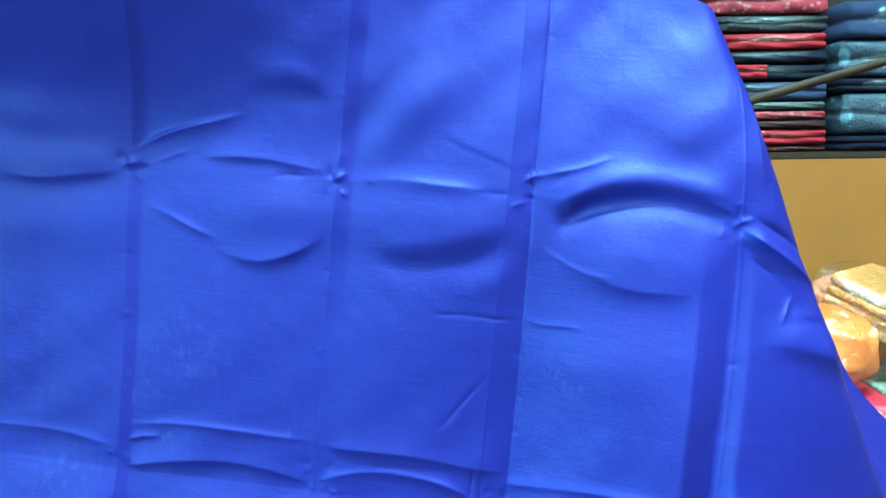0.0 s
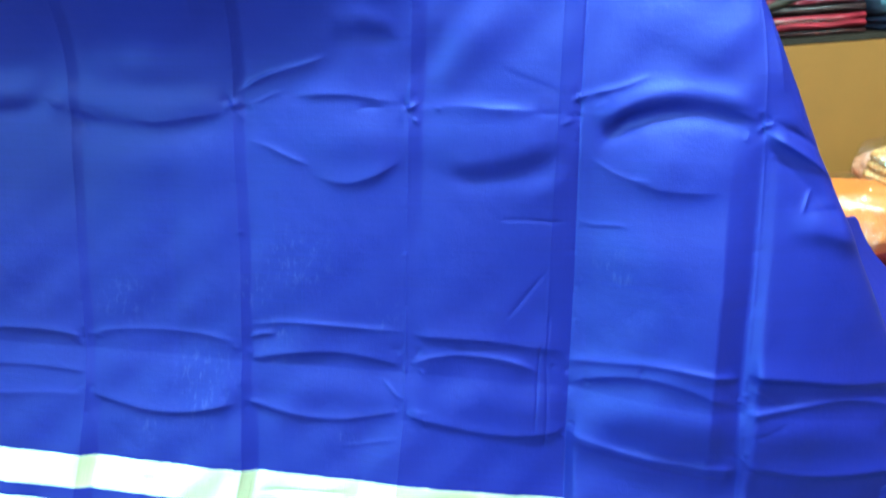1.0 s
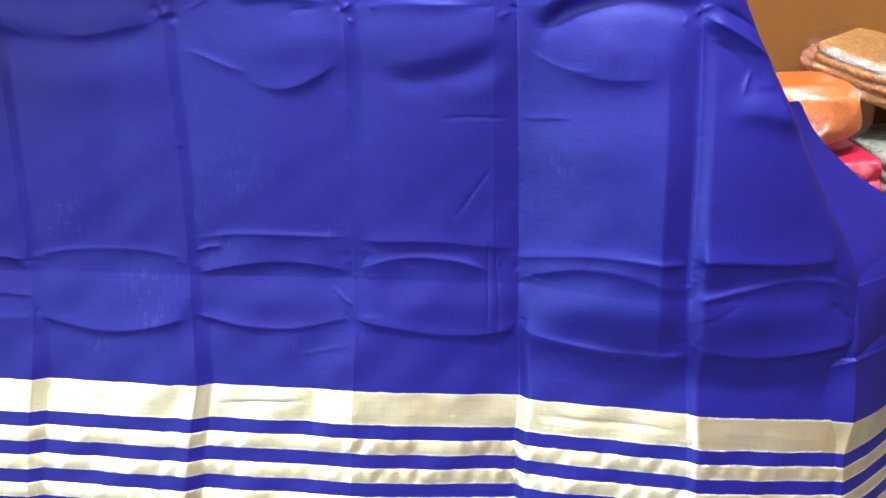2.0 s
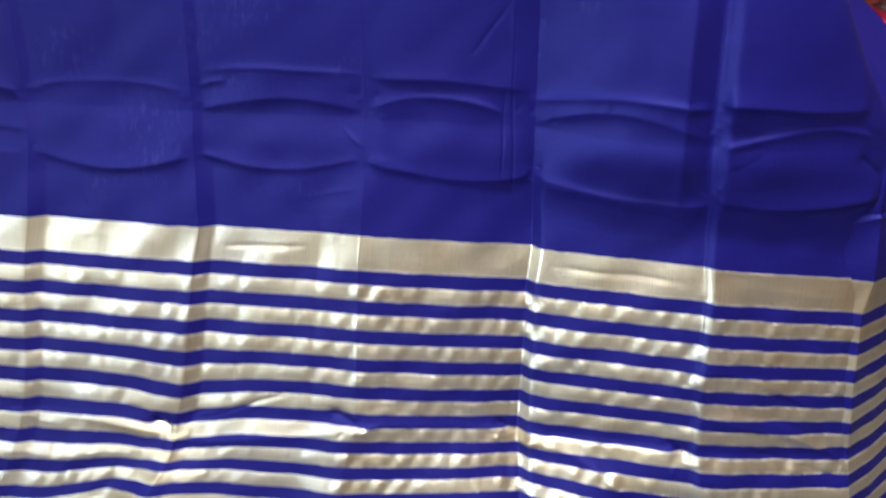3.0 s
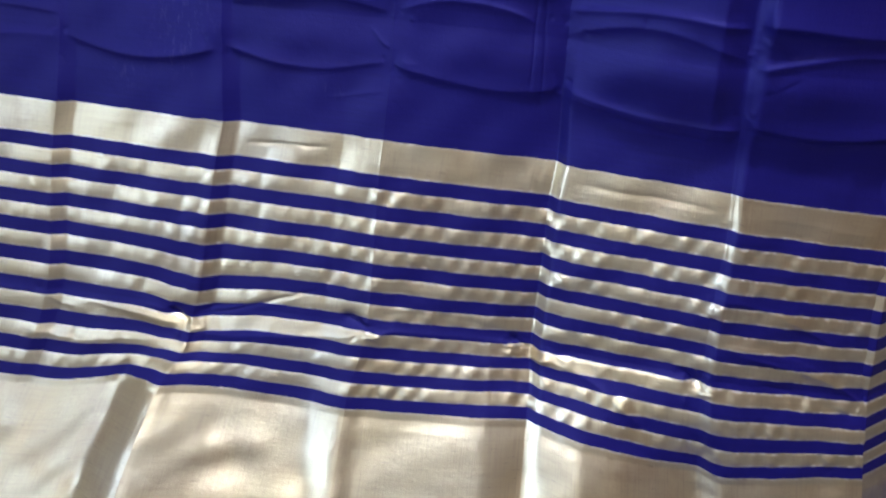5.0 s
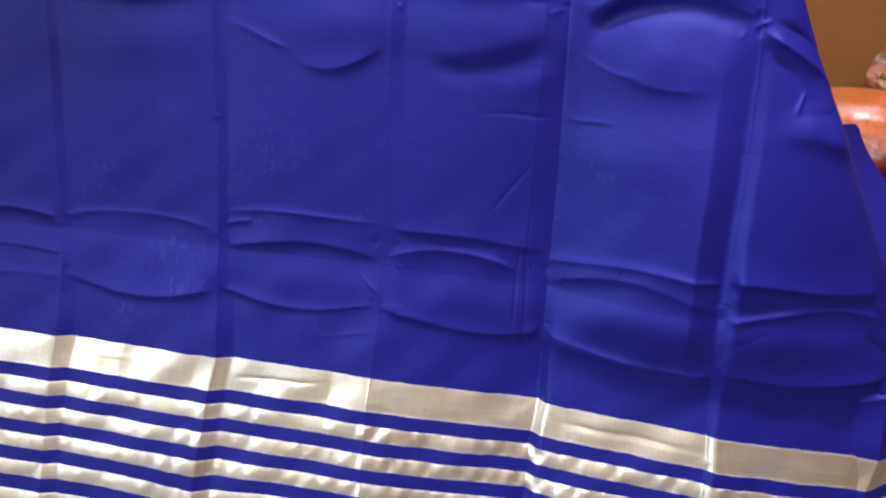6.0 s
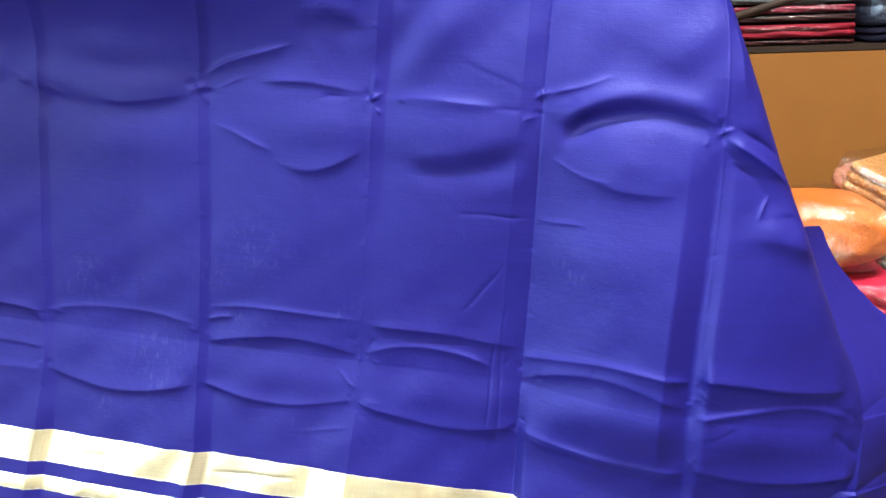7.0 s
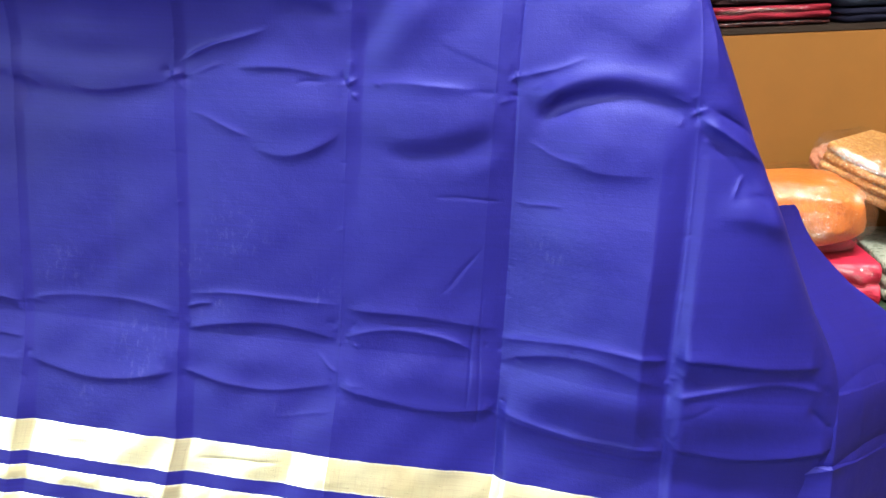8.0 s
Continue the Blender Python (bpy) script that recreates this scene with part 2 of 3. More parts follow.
def ripple(x, seed, count, low, high):
    """Uneven waves: a sum of sines between two wavelengths."""
    rng = np.random.default_rng(seed)
    out = np.zeros_like(x)
    for _ in range(count):
        out += np.sin(x * 2 * np.pi / rng.uniform(low, high) + rng.uniform(0, 6.3)) / count ** 0.5
    return out


def length_rows():
    """The v of the parts of the saree, top to bottom: (part name, start, end)."""
    parts = [("blue_field", -0.50, 0.0), ("zari_band", 0.0, BAND)]
    v = BAND
    for _ in range(8):
        parts += [("blue_stripe", v, v + BLUE_ROW), ("zari_stripe", v + BLUE_ROW, v + PITCH)]
        v += PITCH
    parts += [("blue_stripe", v, v + BLUE_ROW), ("zari_panel", v + BLUE_ROW, v + 0.165), ("blue_end", v + 0.165, v + 0.44)]
    return parts


def profile(u, pairs, soft=1.6):
    """Relief across the panels from pairs of place and height, with its corners a little rounded."""
    line = np.interp(u[0], pairs[::2], pairs[1::2])
    k = np.exp(-0.5 * (np.arange(-24, 25) / soft) ** 2)
    line = np.convolve(np.pad(line, 24, mode="edge"), k / k.sum(), mode="valid")
    return np.broadcast_to(line, u.shape)


def relief(c):
    """All folds and creases that the saree keeps from being folded in its packet."""
    u, v = c.u, c.v
    # panels lean left and right in turn; the lean differs above and below the middle
    upper = profile(u, (-1, 0, 0, .003, .06, 0, 1, .003, 1.06, 0, 2, .003, 2.08, -.001, 2.85, .006, 2.9, .006, 3, .004, 3.1, .004, 3.9, .010, 4, .009, 4.1, .006, 5, -.032))
    middle = profile(u, (-1, 0, 0, .004, .06, .001, .6, 0, .9, .006, 1.0, .007, 1.06, .003, 2, .006, 2.05, .0055, 2.86, -.002, 3, -.006, 3.1, -.002, 3.5, .022, 3.82, .037, 3.975, .0265,
                         4.0, .0275, 4.07, .0320, 4.3, .023, 5, -.012))
    stripes = profile(u, (-1, 0, 0, .007, .1, .001, .9, .008, 1, .010, 1.1, .002, 1.75, .005, 2, .0105, 3, -.015, 3.06, -.007, 4, .010, 4.05, .014, 5, -.024))
    ends = profile(u, (-1, .006, .2, 0, .74, -.006, 1.0, .024, 1.35, .002, 1.8, .002, 2, .013, 2.1, .006, 2.75, .005, 3, -.008, 3.04, -.002, 3.3, .010, 3.55, .004, 4, -.022,
                       4.12, -.010, 5, -.040), 5.0)
    c.h += upper + (middle - upper) * smooth(v, -0.35, -0.15) + (stripes - middle) * smooth(v, -0.10, -0.02) + (ends - stripes) * smooth(v, 0.18, 0.30)
    # soft puff of every panel
    t = u - np.floor(u)
    c.h += 0.004 * (4 * t * (1 - t)) * (0.35 + 0.65 * smooth(np.abs(v + 0.22), 0.13, 0.0))
    # lengthwise creases
    for i, high in ((-1, .0004), (0, .0004), (1, .0005), (2, .0004), (3, -.0007), (4, .0005)):
        c.crease(i, -0.52, 0.45, high, 0.0011)
    rng = np.random.default_rng(5)
    for i in range(5):
        for w in rng.uniform(-.47, .16, 26):
            l = rng.uniform(.004, .011) / PANEL
            c.fold(i - l * rng.uniform(0, 1), w, i + l * rng.uniform(.2, 1), w + rng.normal(0, .003), rng.choice((-1, 1)) * rng.uniform(.0002, .0005), rng.uniform(.0012, .0022), taper=.5)
    c.crease(2.87, -0.52, -0.12, .0005, 0.0015)
    c.crease(2.87, -0.16, -0.04, -.0008, 0.0015)
    # slack that swells below the pinched row, and hollows above it
    for u0, v0, high, across, along in ((.5, -.29, .004, .07, .03), (1.72, -.306, .004, .045, .02), (2.5, -.306, .005, .055, .022), (3.55, -.292, .0055, .05, .026), (4.45, -.235, .005, .035, .022),
                                        (.5, -.36, .004, .06, .018), (2.3, -.40, .004, .04, .035), (3.4, -.215, .003, .05, .025), (1.5, -.08, .0022, .06, .016), (2.5, -.08, .0022, .06, .016),
                                        (3.5, -.085, .003, .06, .018), (4.45, -.09, .003, .05, .014), (.5, -.085, .0025, .06, .02)):
        c.bulge(u0, v0, high, across, along)
    # the upper cross crease, pinched where it meets the lengthwise ones
    c.fold(-1, -.335, -.1, -.338, .001, .012, bow=.006, step=.006)
    c.fold(-.12, -.336, .98, -.328, .001, .014, bow=.015, step=.007, taper=.2)
    c.fold(.35, -.318, .98, -.327, .0004, .004, bow=.004, step=.002, taper=.3)
    c.fold(1.01, -.341, 1.54, -.375, .0014, .0025, bow=-.002, step=-.0012, taper=.25)
    c.fold(1.02, -.330, 1.30, -.343, .0012, .002, taper=.3)
    c.fold(1.32, -.340, 1.98, -.337, .0002, .005, bow=-.002, step=.0030, taper=.3)
    c.fold(1.55, -.398, 1.98, -.388, .001, .009, bow=-.004, step=.004, taper=.45)
    c.fold(1.05, -.303, 1.46, -.281, .0010, .0035, step=-.0008, taper=.3)
    c.fold(1.42, -.276, 1.98, -.293, .0002, .007, bow=.016, step=.0040, taper=.35)
    c.fold(2.02, -.329, 2.80, -.332, .0012, .006, bow=-.003, step=-.0022, taper=.3)
    c.fold(2.10, -.283, 2.97, -.312, .0002, .010, bow=.014, step=.0040, taper=.4)
    c.fold(2.52, -.262, 2.98, -.292, .0002, .012, bow=.008, step=-.0030, taper=.4)
    c.fold(2.05, -.337, 2.45, -.43, .001, .016, step=-.004)
    c.fold(2.45, -.371, 2.98, -.343, -.0008, .003, step=.0008, taper=.3)
    c.fold(3.0, -.344, 3.43, -.361, .0014, .003, step=-.0012, taper=.3)
    c.fold(3.10, -.316, 3.99, -.325, .0004, .0105, bow=-.019, step=.0105, taper=.2)
    c.fold(3.06, -.316, 3.30, -.338, .0002, .010, step=.004, taper=.4)
    c.fold(3.06, -.292, 3.45, -.276, .0008, .003, bow=.003, step=-.0008, taper=.3)
    c.fold(3.30, -.276, 3.80, -.270, .0002, .008, bow=.004, step=.0035, taper=.4)
    c.fold(3.20, -.41, 3.90, -.365, .001, .02, step=.005)
    c.fold(3.55, -.47, 3.97, -.385, .001, .016, step=-.002)
    # the side beyond the last full crease is drawn up into slanting folds
    c.fold(4.0, -.320, 4.84, -.253, .0045, .006, bow=.003, step=.002, taper=.15)
    c.fold(4.04, -.328, 4.73, -.287, -.0035, .005, bow=.006, taper=.2)
    c.fold(4.0, -.312, 4.5, -.235, -.003, .010, taper=.2)
    c.fold(4.21, -.253, 4.27, -.276, .0016, .002, taper=.4)
    c.fold(4.22, -.256, 4.76, -.252, -.0022, .003, bow=-.002, step=.0025)
    c.fold(4.08, -.243, 4.8, -.215, .002, .014, bow=-.006, step=.006)
    c.fold(4.02, -.300, 4.14, -.296, .001, .002, taper=.4)
    c.fold(4.05, -.42, 4.12, -.345, .002, .006, taper=.3)
    for i, w in ((1, -.330), (2, -.331), (3, -.343), (4, -.322)):
        c.fold(i - .06, w + .004, i + .06, w - .006, .0024, .003, taper=.5)
        c.fold(i - .05, w - .012, i + .02, w + .012, -.002, .003, taper=.5)
    # small puckers round every meeting of creases
    rng = np.random.default_rng(12)
    for w, size in ((-.33, .9), (-.11, .5), (-.062, .6), (.175, 1.0)):
        for i in range(-1, 6):
            for _ in range(5):
                a, l = rng.uniform(0, 6.3), rng.uniform(.012, .042) * size
                u0, v0 = i + rng.normal(0, .05), w + rng.normal(0, .005)
                c.fold(u0, v0, u0 + l * math.cos(a) / PANEL, v0 + l * math.sin(a) * 0.6, rng.choice((-1, 1)) * rng.uniform(.0006, .0014) * size, rng.uniform(.0018, .004), taper=.45)
    # short slack lines between the rows
    c.fold(2.52, -.240, 2.98, -.241, -.0009, .0015, bow=.002)
    c.fold(3.0, -.240, 3.33, -.238, .0009, .0015)
    c.fold(2.59, -.152, 2.86, -.200, -.0008, .002)
    c.fold(2.815, -.135, 2.82, -.055, -.0009, .0012, taper=.1)
    c.fold(3.42, -.128, 3.425, -.118, -.0007, .0012, taper=.4)
    # the paired lower cross creases: dark lines where the cloth turns under, light ones where it turns up
    c.fold(-1, -.112, 0, -.110, .0012, .005, bow=-.006, step=.0014, taper=.1)
    c.fold(-.8, -.077, .01, -.078, .0003, .004, step=.0018, taper=.1)
    c.fold(-.8, -.050, .03, -.055, .0006, .004, step=-.0010, taper=.1)
    c.fold(.01, -.112, .99, -.115, .0010, .0045, bow=-.012, step=-.0006, taper=.15)
    c.fold(.03, -.058, .99, -.060, .0003, .0060, bow=.011, step=.0036, taper=.1)
    c.fold(1.03, -.122, 1.22, -.130, .0014, .0022, taper=.3)
    c.fold(1.04, -.134, 2.00, -.138, .0010, .0035, bow=-.004, step=-.0008, taper=.2)
    c.fold(1.03, -.099, 1.99, -.107, .0003, .0055, bow=-.011, step=.0028, taper=.1)
    c.fold(1.01, -.065, 2.00, -.065, .0010, .0045, bow=.011, step=.0016, taper=.1)
    c.fold(1.85, -.092, 2, -.075, .001, .002)
    c.fold(2.03, -.136, 2.98, -.130, .0002, .0050, step=.0028, taper=.15)
    c.fold(2.01, -.105, 2.84, -.109, .0012, .0035, bow=-.015, step=-.0012, taper=.15)
    c.fold(2.0, -.064, 3.0, -.060, .0002, .0055, bow=.007, step=.0038, taper=.1)
    c.fold(2.98, -.123, 3.99, -.126, .0018, .0035, bow=-.006, step=-.0012, taper=.1)
    c.fold(3.0, -.103, 3.99, -.106, .0002, .0060, bow=-.014, step=.0030, taper=.15)
    c.fold(3.0, -.061, 4.01, -.054, .0016, .0040, bow=.006, step=-.0008, taper=.1)
    c.fold(3.0, -.057, 4.01, -.049, .0002, .0065, bow=.006, step=.0026, taper=.1)
    c.fold(4.01, -.131, 4.86, -.126, .0004, .0065, step=.0072, taper=.1)
    c.fold(4.02, -.122, 4.22, -.108, .0010, .0022, taper=.4)
    c.fold(4.01, -.100, 4.90, -.108, .0020, .0040, bow=-.009, step=-.0016, taper=.1)
    c.fold(4.73, -.119, 4.99, -.105, -.0020, .0035, step=.002)
    c.fold(4.02, -.081, 4.28, -.100, -.0012, .0022, bow=.002, step=.0008)
    c.fold(4.01, -.057, 5.0, -.071, .0004, .0062, bow=.006, step=.0066, taper=.1)
    c.fold(4.8, -.098, 5, -.080, -.003, .004)
    c.fold(1.6, -.028, 2.0, -.040, .0006, .002)
    c.fold(1.1, .016, 1.72, .012, -.0012, .0016)
    c.fold(.2, .010, .9, .014, .0004, .003)
    c.fold(3.1, .012, 4, .017, -.0014, .0035, step=.0006)
    c.fold(4.1, .010, 4.9, .020, .0008, .004)
    # crumpled row through the stripes
    c.fold(-1, .168, .96, .180, .0008, .006, bow=-.002, step=-.0015, taper=.08)
    c.fold(.3, .170, .97, .190, -.0020, .006, bow=.002, step=.003, taper=.3)
    c.fold(-.1, .206, .94, .198, .0004, .008, bow=.006, step=-.003, taper=.2)
    c.fold(.98, .174, 1.72, .140, -.0016, .0018, bow=.003, step=.0008, taper=.15)
    c.fold(1.0, .168, 1.45, .158, -.0010, .0018, taper=.2)
    c.fold(1.03, .188, 2.0, .172, .0010, .008, bow=.011, step=-.003, taper=.1)
    c.fold(2.05, .155, 2.97, .172, -.0012, .0035, bow=-.012, step=.001, taper=.15)
    c.fold(2.02, .173, 2.97, .176, .0012, .008, bow=-.007, step=-.003, taper=.1)
    c.fold(3.0, .179, 3.66, .225, .0014, .008, bow=-.012, step=-.0028, taper=.15)
    c.fold(3.02, .176, 3.99, .170, .0006, .006, bow=.004, step=-.0008, taper=.2)
    c.fold(4.04, .132, 5.0, .180, -.0020, .005, bow=-.016, step=-.0045, taper=.15)
    c.fold(4.19, .138, 5.0, .178, .0020, .004, bow=-.008, taper=.2)
    c.fold(4.0, .090, 4.77, .123, .0008, .004, bow=-.009, step=.0012, taper=.2)
    c.fold(4.3, .165, 5.0, .190, -.0015, .004, taper=.2)
    for i, w in ((1, .176), (2, .168), (3, .175), (4, .172)):
        c.fold(i - .16, w - .010, i + .03, w + .006, -.0045, .0045, taper=.3)
        c.fold(i - .03, w + .012, i + .10, w + .006, .0020, .003, taper=.4)
    # hanging pleats of the metallic panel
    c.fold(1.4, .38, 2.0, .39, .003, .010, bow=.006)
    c.fold(2.0, .395, 2.6, .37, -.004, .012, bow=.004)
    c.h += 0.0012 * smooth(v, .25, .31) * ripple(u * PANEL + 0.5 * v, 31, 6, .04, .11) * ripple(v - 0.6 * u * PANEL, 32, 6, .04, .12)
    # every metallic stripe puckers on its own between the blue ones, and bulges a little
    at = (v - BAND) / PITCH
    k = np.floor(at)
    g = np.clip((at - k - BLUE_ROW / PITCH) / (1 - BLUE_ROW / PITCH), 0, 1)
    swell = np.sin(np.pi * g) ** 0.7 * smooth(v, BAND, BAND + 0.004) * smooth(v, BAND + 8 * PITCH + 0.003, BAND + 8 * PITCH)
    strong = 0.45 + 0.55 * smooth(u, 1.7, 2.1)
    c.h += swell * (0.0006 + 0.00095 * strong * ripple(u * PANEL + 0.417 * k, 5, 6, .015, .036) * (0.7 + 0.4 * ripple(u * PANEL + 0.31 * k, 9, 4, .05, .16)))
    # slack in the plain cloth
    c.h += 0.0010 * ripple(u * PANEL + 0.7 * v, 3, 5, .05, .16) * ripple(v - 0.2 * u * PANEL, 4, 5, .06, .18)
    c.h += 0.00012 * ripple(u * PANEL - 0.4 * v, 13, 5, .02, .06) * ripple(v + 0.3 * u * PANEL, 14, 5, .02, .07)


def back_relief(c):
    """Creases that run on over the panels turned away."""
    u, v = c.u, c.v
    c.h += profile(u, (4.5, 0, 5, 0, 5.3, .004, 5.8, -.002, 6, .004, 6.7, -.004, 7, .006, 8.2, -.004))
    for w, high in ((-.105, .003), (-.055, .003)):
        low = np.abs(v - w + .01 * np.sin((u - 5) * 3)) / .006
        c.h += high * np.exp(-low) * np.sign(v - w)
    c.h += 0.001 * ripple(u * PANEL + 0.7 * v, 23, 5, .05, .16) * ripple(v, 24, 5, .06, .18)


def askew(x, z):
    """The whole saree hangs a little askew, lower on its right."""
    ca, sa = math.cos(radians(5)), math.sin(radians(5))
    return ca * (x - 0.2) + sa * (z - 0.6) + 0.2, -sa * (x - 0.2) + ca * (z - 0.6) + 0.6


def drop_of(u, v):
    z = Z_BAND - v * np.interp(v, (-0.5, 0.0, 0.26, 0.42, 0.56, 0.7), (1, 1, 0.93, 0.87, 0.84, 0.80))
    return z - 0.006 * (u - 2) * smooth(v, -0.25, -0.05) - 0.016 * np.clip(u - 4, 0, 1) * smooth(v, -0.16, -0.03)


def lean_of(v):
    return np.interp(v, (-0.5, -0.33, -0.10, 0.0, 0.165, 0.26, 0.42, 0.56, 0.7), (.888, .872, .864, .846, .806, .785, .715, .63, .50))


def hollow(v):
    return np.interp(v, (0.02, 0.10, 0.168, 0.205, 0.27), (0, .005, .013, .007, 0))


def place(c):
    """Where the sheet hangs: upright from its top, leaning out and fanning open at its foot."""
    u, v, h = c.u, c.v, c.h
    z, y = drop_of(u, v), lean_of(v)
    x = PANEL * (u - 2.5) + 0.010 * np.clip(u - 4, 0, 1)
    x = x + (-0.045 * smooth(u, 2.2, 0.6) * smooth(v, 0.12, 0.42)) + 0.012 * smooth(u, 3, 4.2) * smooth(v, 0.2, 0.5)
    x = x - 0.020 * smooth(u, 3.0, 2.0) * smooth(v, 0.16, 0.27) - 0.016 * smooth(u, 2, 1) * smooth(v, 0.12, 0.42) + 0.012 * smooth(u, 3.3, 4) * smooth(v, -0.08, -0.34)
    z = z + 0.012 * np.exp(-((u - 2.9) / 0.6) ** 2) * smooth(v, 0.16, 0.26) - 0.016 * smooth(u, 1, 0.2) * smooth(v, 0.1, 0.25) - 0.010 * np.exp(-((u - 1) / 0.3) ** 2) * smooth(v, 0.08, 0.16) * smooth(v, 0.26, 0.18)
    y = y - 0.03 * smooth(u, 2.5, 0.5) * smooth(v, 0.2, 0.45)
    # the stripes hollow towards the crumpled row and come out again below it
    y = y + hollow(v) * np.interp(u, (0, 2, 3.4, 5), (.35, .4, 1, 1.1))
    rows = np.stack([np.interp(u[0], range(6), row) for row in WANDER])
    at = np.clip(np.interp(v, WANDER_V, range(len(WANDER_V))), 0, len(WANDER_V) - 1.001)
    i, f = at.astype(int), at - at.astype(int)
    cols = np.broadcast_to(np.arange(u.shape[1]), u.shape)
    x = x + PANEL * (rows[i, cols] * (1 - f) + rows[i + 1, cols] * f)
    z = z - np.interp(u, range(6), SINK) * smooth(v, -0.2, 0.0) - 0.012 * np.exp(-((u - 4.1) / 0.5) ** 2) * smooth(v, 0.18, 0.25) + 0.006 * np.exp(-((u - 1) / 0.5) ** 2) * smooth(v, 0.18, 0.25)
    # the top leans out at one side and back at the other
    y = y + np.where(u < 2.4, 0.055, 0.03) * np.clip(u - 2.4, -1.6, 1) * smooth(v, -0.34, -0.52)
    # the side is drawn back towards the top
    edge = np.interp(z, (0.30, 0.55, 0.62, 0.76, 0.88, 0.96), (.395, .386, .346, .282, .233, .196))
    soft = 0.010
    over = soft * np.logaddexp(0, (x - edge) / soft)
    x, y = x - over, y + 1.1 * over - h
    x, z = askew(x, z)
    z = z + 0.0002 * ripple(u * PANEL, 41, 8, .005, .04) * smooth(v, -0.02, 0) * smooth(v, 0.275, 0.255)
    return x, y, np.maximum(z, 0.006 + 0.004 * np.sin(40 * x) ** 2)


def place_back(c):
    """The outermost panels, turned away behind the last crease and opening outwards."""
    u, v, h = c.u, c.v, c.h
    s = (u - 5) * PANEL
    z = drop_of(5 + 0 * u, v) - 0.06 * s - SINK[5] * smooth(v, -0.2, 0.0)
    x = 0.372 + 0.66 * s - 0.088 * smooth(z, 0.53, 0.70) + PANEL * np.interp(v, WANDER_V, [row[5] for row in WANDER])
    y = lean_of(v) + np.interp(v, (-.3, -.1, .02, .18, .30), (.042, .015, .017, .017, .046)) + 0.74 * np.maximum(s, 0) + 0.04 * smooth(z, 0.52, 0.66) + 1.25 * hollow(v) + 0.004 * smooth(v, -0.02, 0.03) - h
    x, z = askew(x, z)
    return x, y, np.maximum(z, 0.006)


def saree():
    thing = new("saree", None)
    thing.location = (0, 0.85, 0)
    tagged(thing, "blue silk saree hung out, creased, with pale gold striped end", "saree")
    bpy.context.view_layer.update()
    parts = length_rows()
    vs, cuts = [], []
    for name, a, b in parts:
        n = max(3, round((b - a) / 0.0011))
        cuts.append((name, len(vs)))
        vs += list(np.linspace(a, b, n, endpoint=False))
    vs.append(parts[-1][2])
    labels = {"zari_band": "broad pale gold metallic band", "zari_panel": "wide plain gold metallic end panel"}
    vs = np.array(vs)
    front = Cloth(np.concatenate([np.linspace(-1.15, -0.4, 60, endpoint=False), np.linspace(-0.4, 5.0, 880)]), vs)
    high = np.interp(front.u, (3.2, 3.7, 4.0, 4.6), (-0.50, -0.482, -0.473, -0.466))
    front.v = np.where(front.v < -0.3, -0.3 + (front.v + 0.3) * (high + 0.3) / -0.2, front.v)
    relief(front)
    back = Cloth(np.linspace(4.55, 8.2, 320), vs)
    top = np.interp(back.u, (4.5, 5.62, 5.66, 5.71, 5.83, 6.97, 8.2), (-0.236, -0.231, -0.226, -0.196, -0.165, -0.043, -0.004))
    back.v = np.where(back.v < 0, top * back.v / -0.5, back.v)
    back_relief(back)
    for c, where in ((front, place), (back, place_back)):
        x, y, z = where(c)
        for k, (name, i) in enumerate(cuts):
            j = cuts[k + 1][1] if k + 1 < len(cuts) else len(vs) - 1
            s = slice(i, j + 1)
            grid(name, x[s], y[s] - 0.85, z[s], c.u[s] * PANEL, c.v[s], ZARI if name.startswith("zari") else BLUE, thing, labels.get(name, ""))
    return thing


saree()


# ---- things behind: wooden front with a shelf over it, stacked packets, wrapped bundles ----
def clear_wrap(gloss_part=0.08, crinkled=1.0):
    """Thin clear film: mostly see-through, with crinkled glossy glints."""
    n = Nodes("clear_wrap")
    vec = n.coords("Object")
    crinkle = n.math("ABSOLUTE", n.math("SUBTRACT", n.noise(vec, 42, 4, 0.6), 0.5))
    bump = n.add("ShaderNodeBump", Strength=crinkled, Distance=0.012)
    n.link(crinkle, bump.inputs["Height"])
    clear, gloss, both = n.add("ShaderNodeBsdfTransparent"), n.add("ShaderNodeBsdfGlossy", Roughness=0.17), n.add("ShaderNodeMixShader", Fac=gloss_part)
    n.link(bump.outputs[0], gloss.inputs["Normal"])
    n.link(clear.outputs[0], both.inputs[1])
    n.link(gloss.outputs[0], both.inputs[2])
    n.link(both.outputs[0], n.tree.nodes["Material Output"].inputs["Surface"])
    return n.mat


PLASTIC, SLEEVE = clear_wrap(0.17, 1.0), clear_wrap(0.045, 1.0)


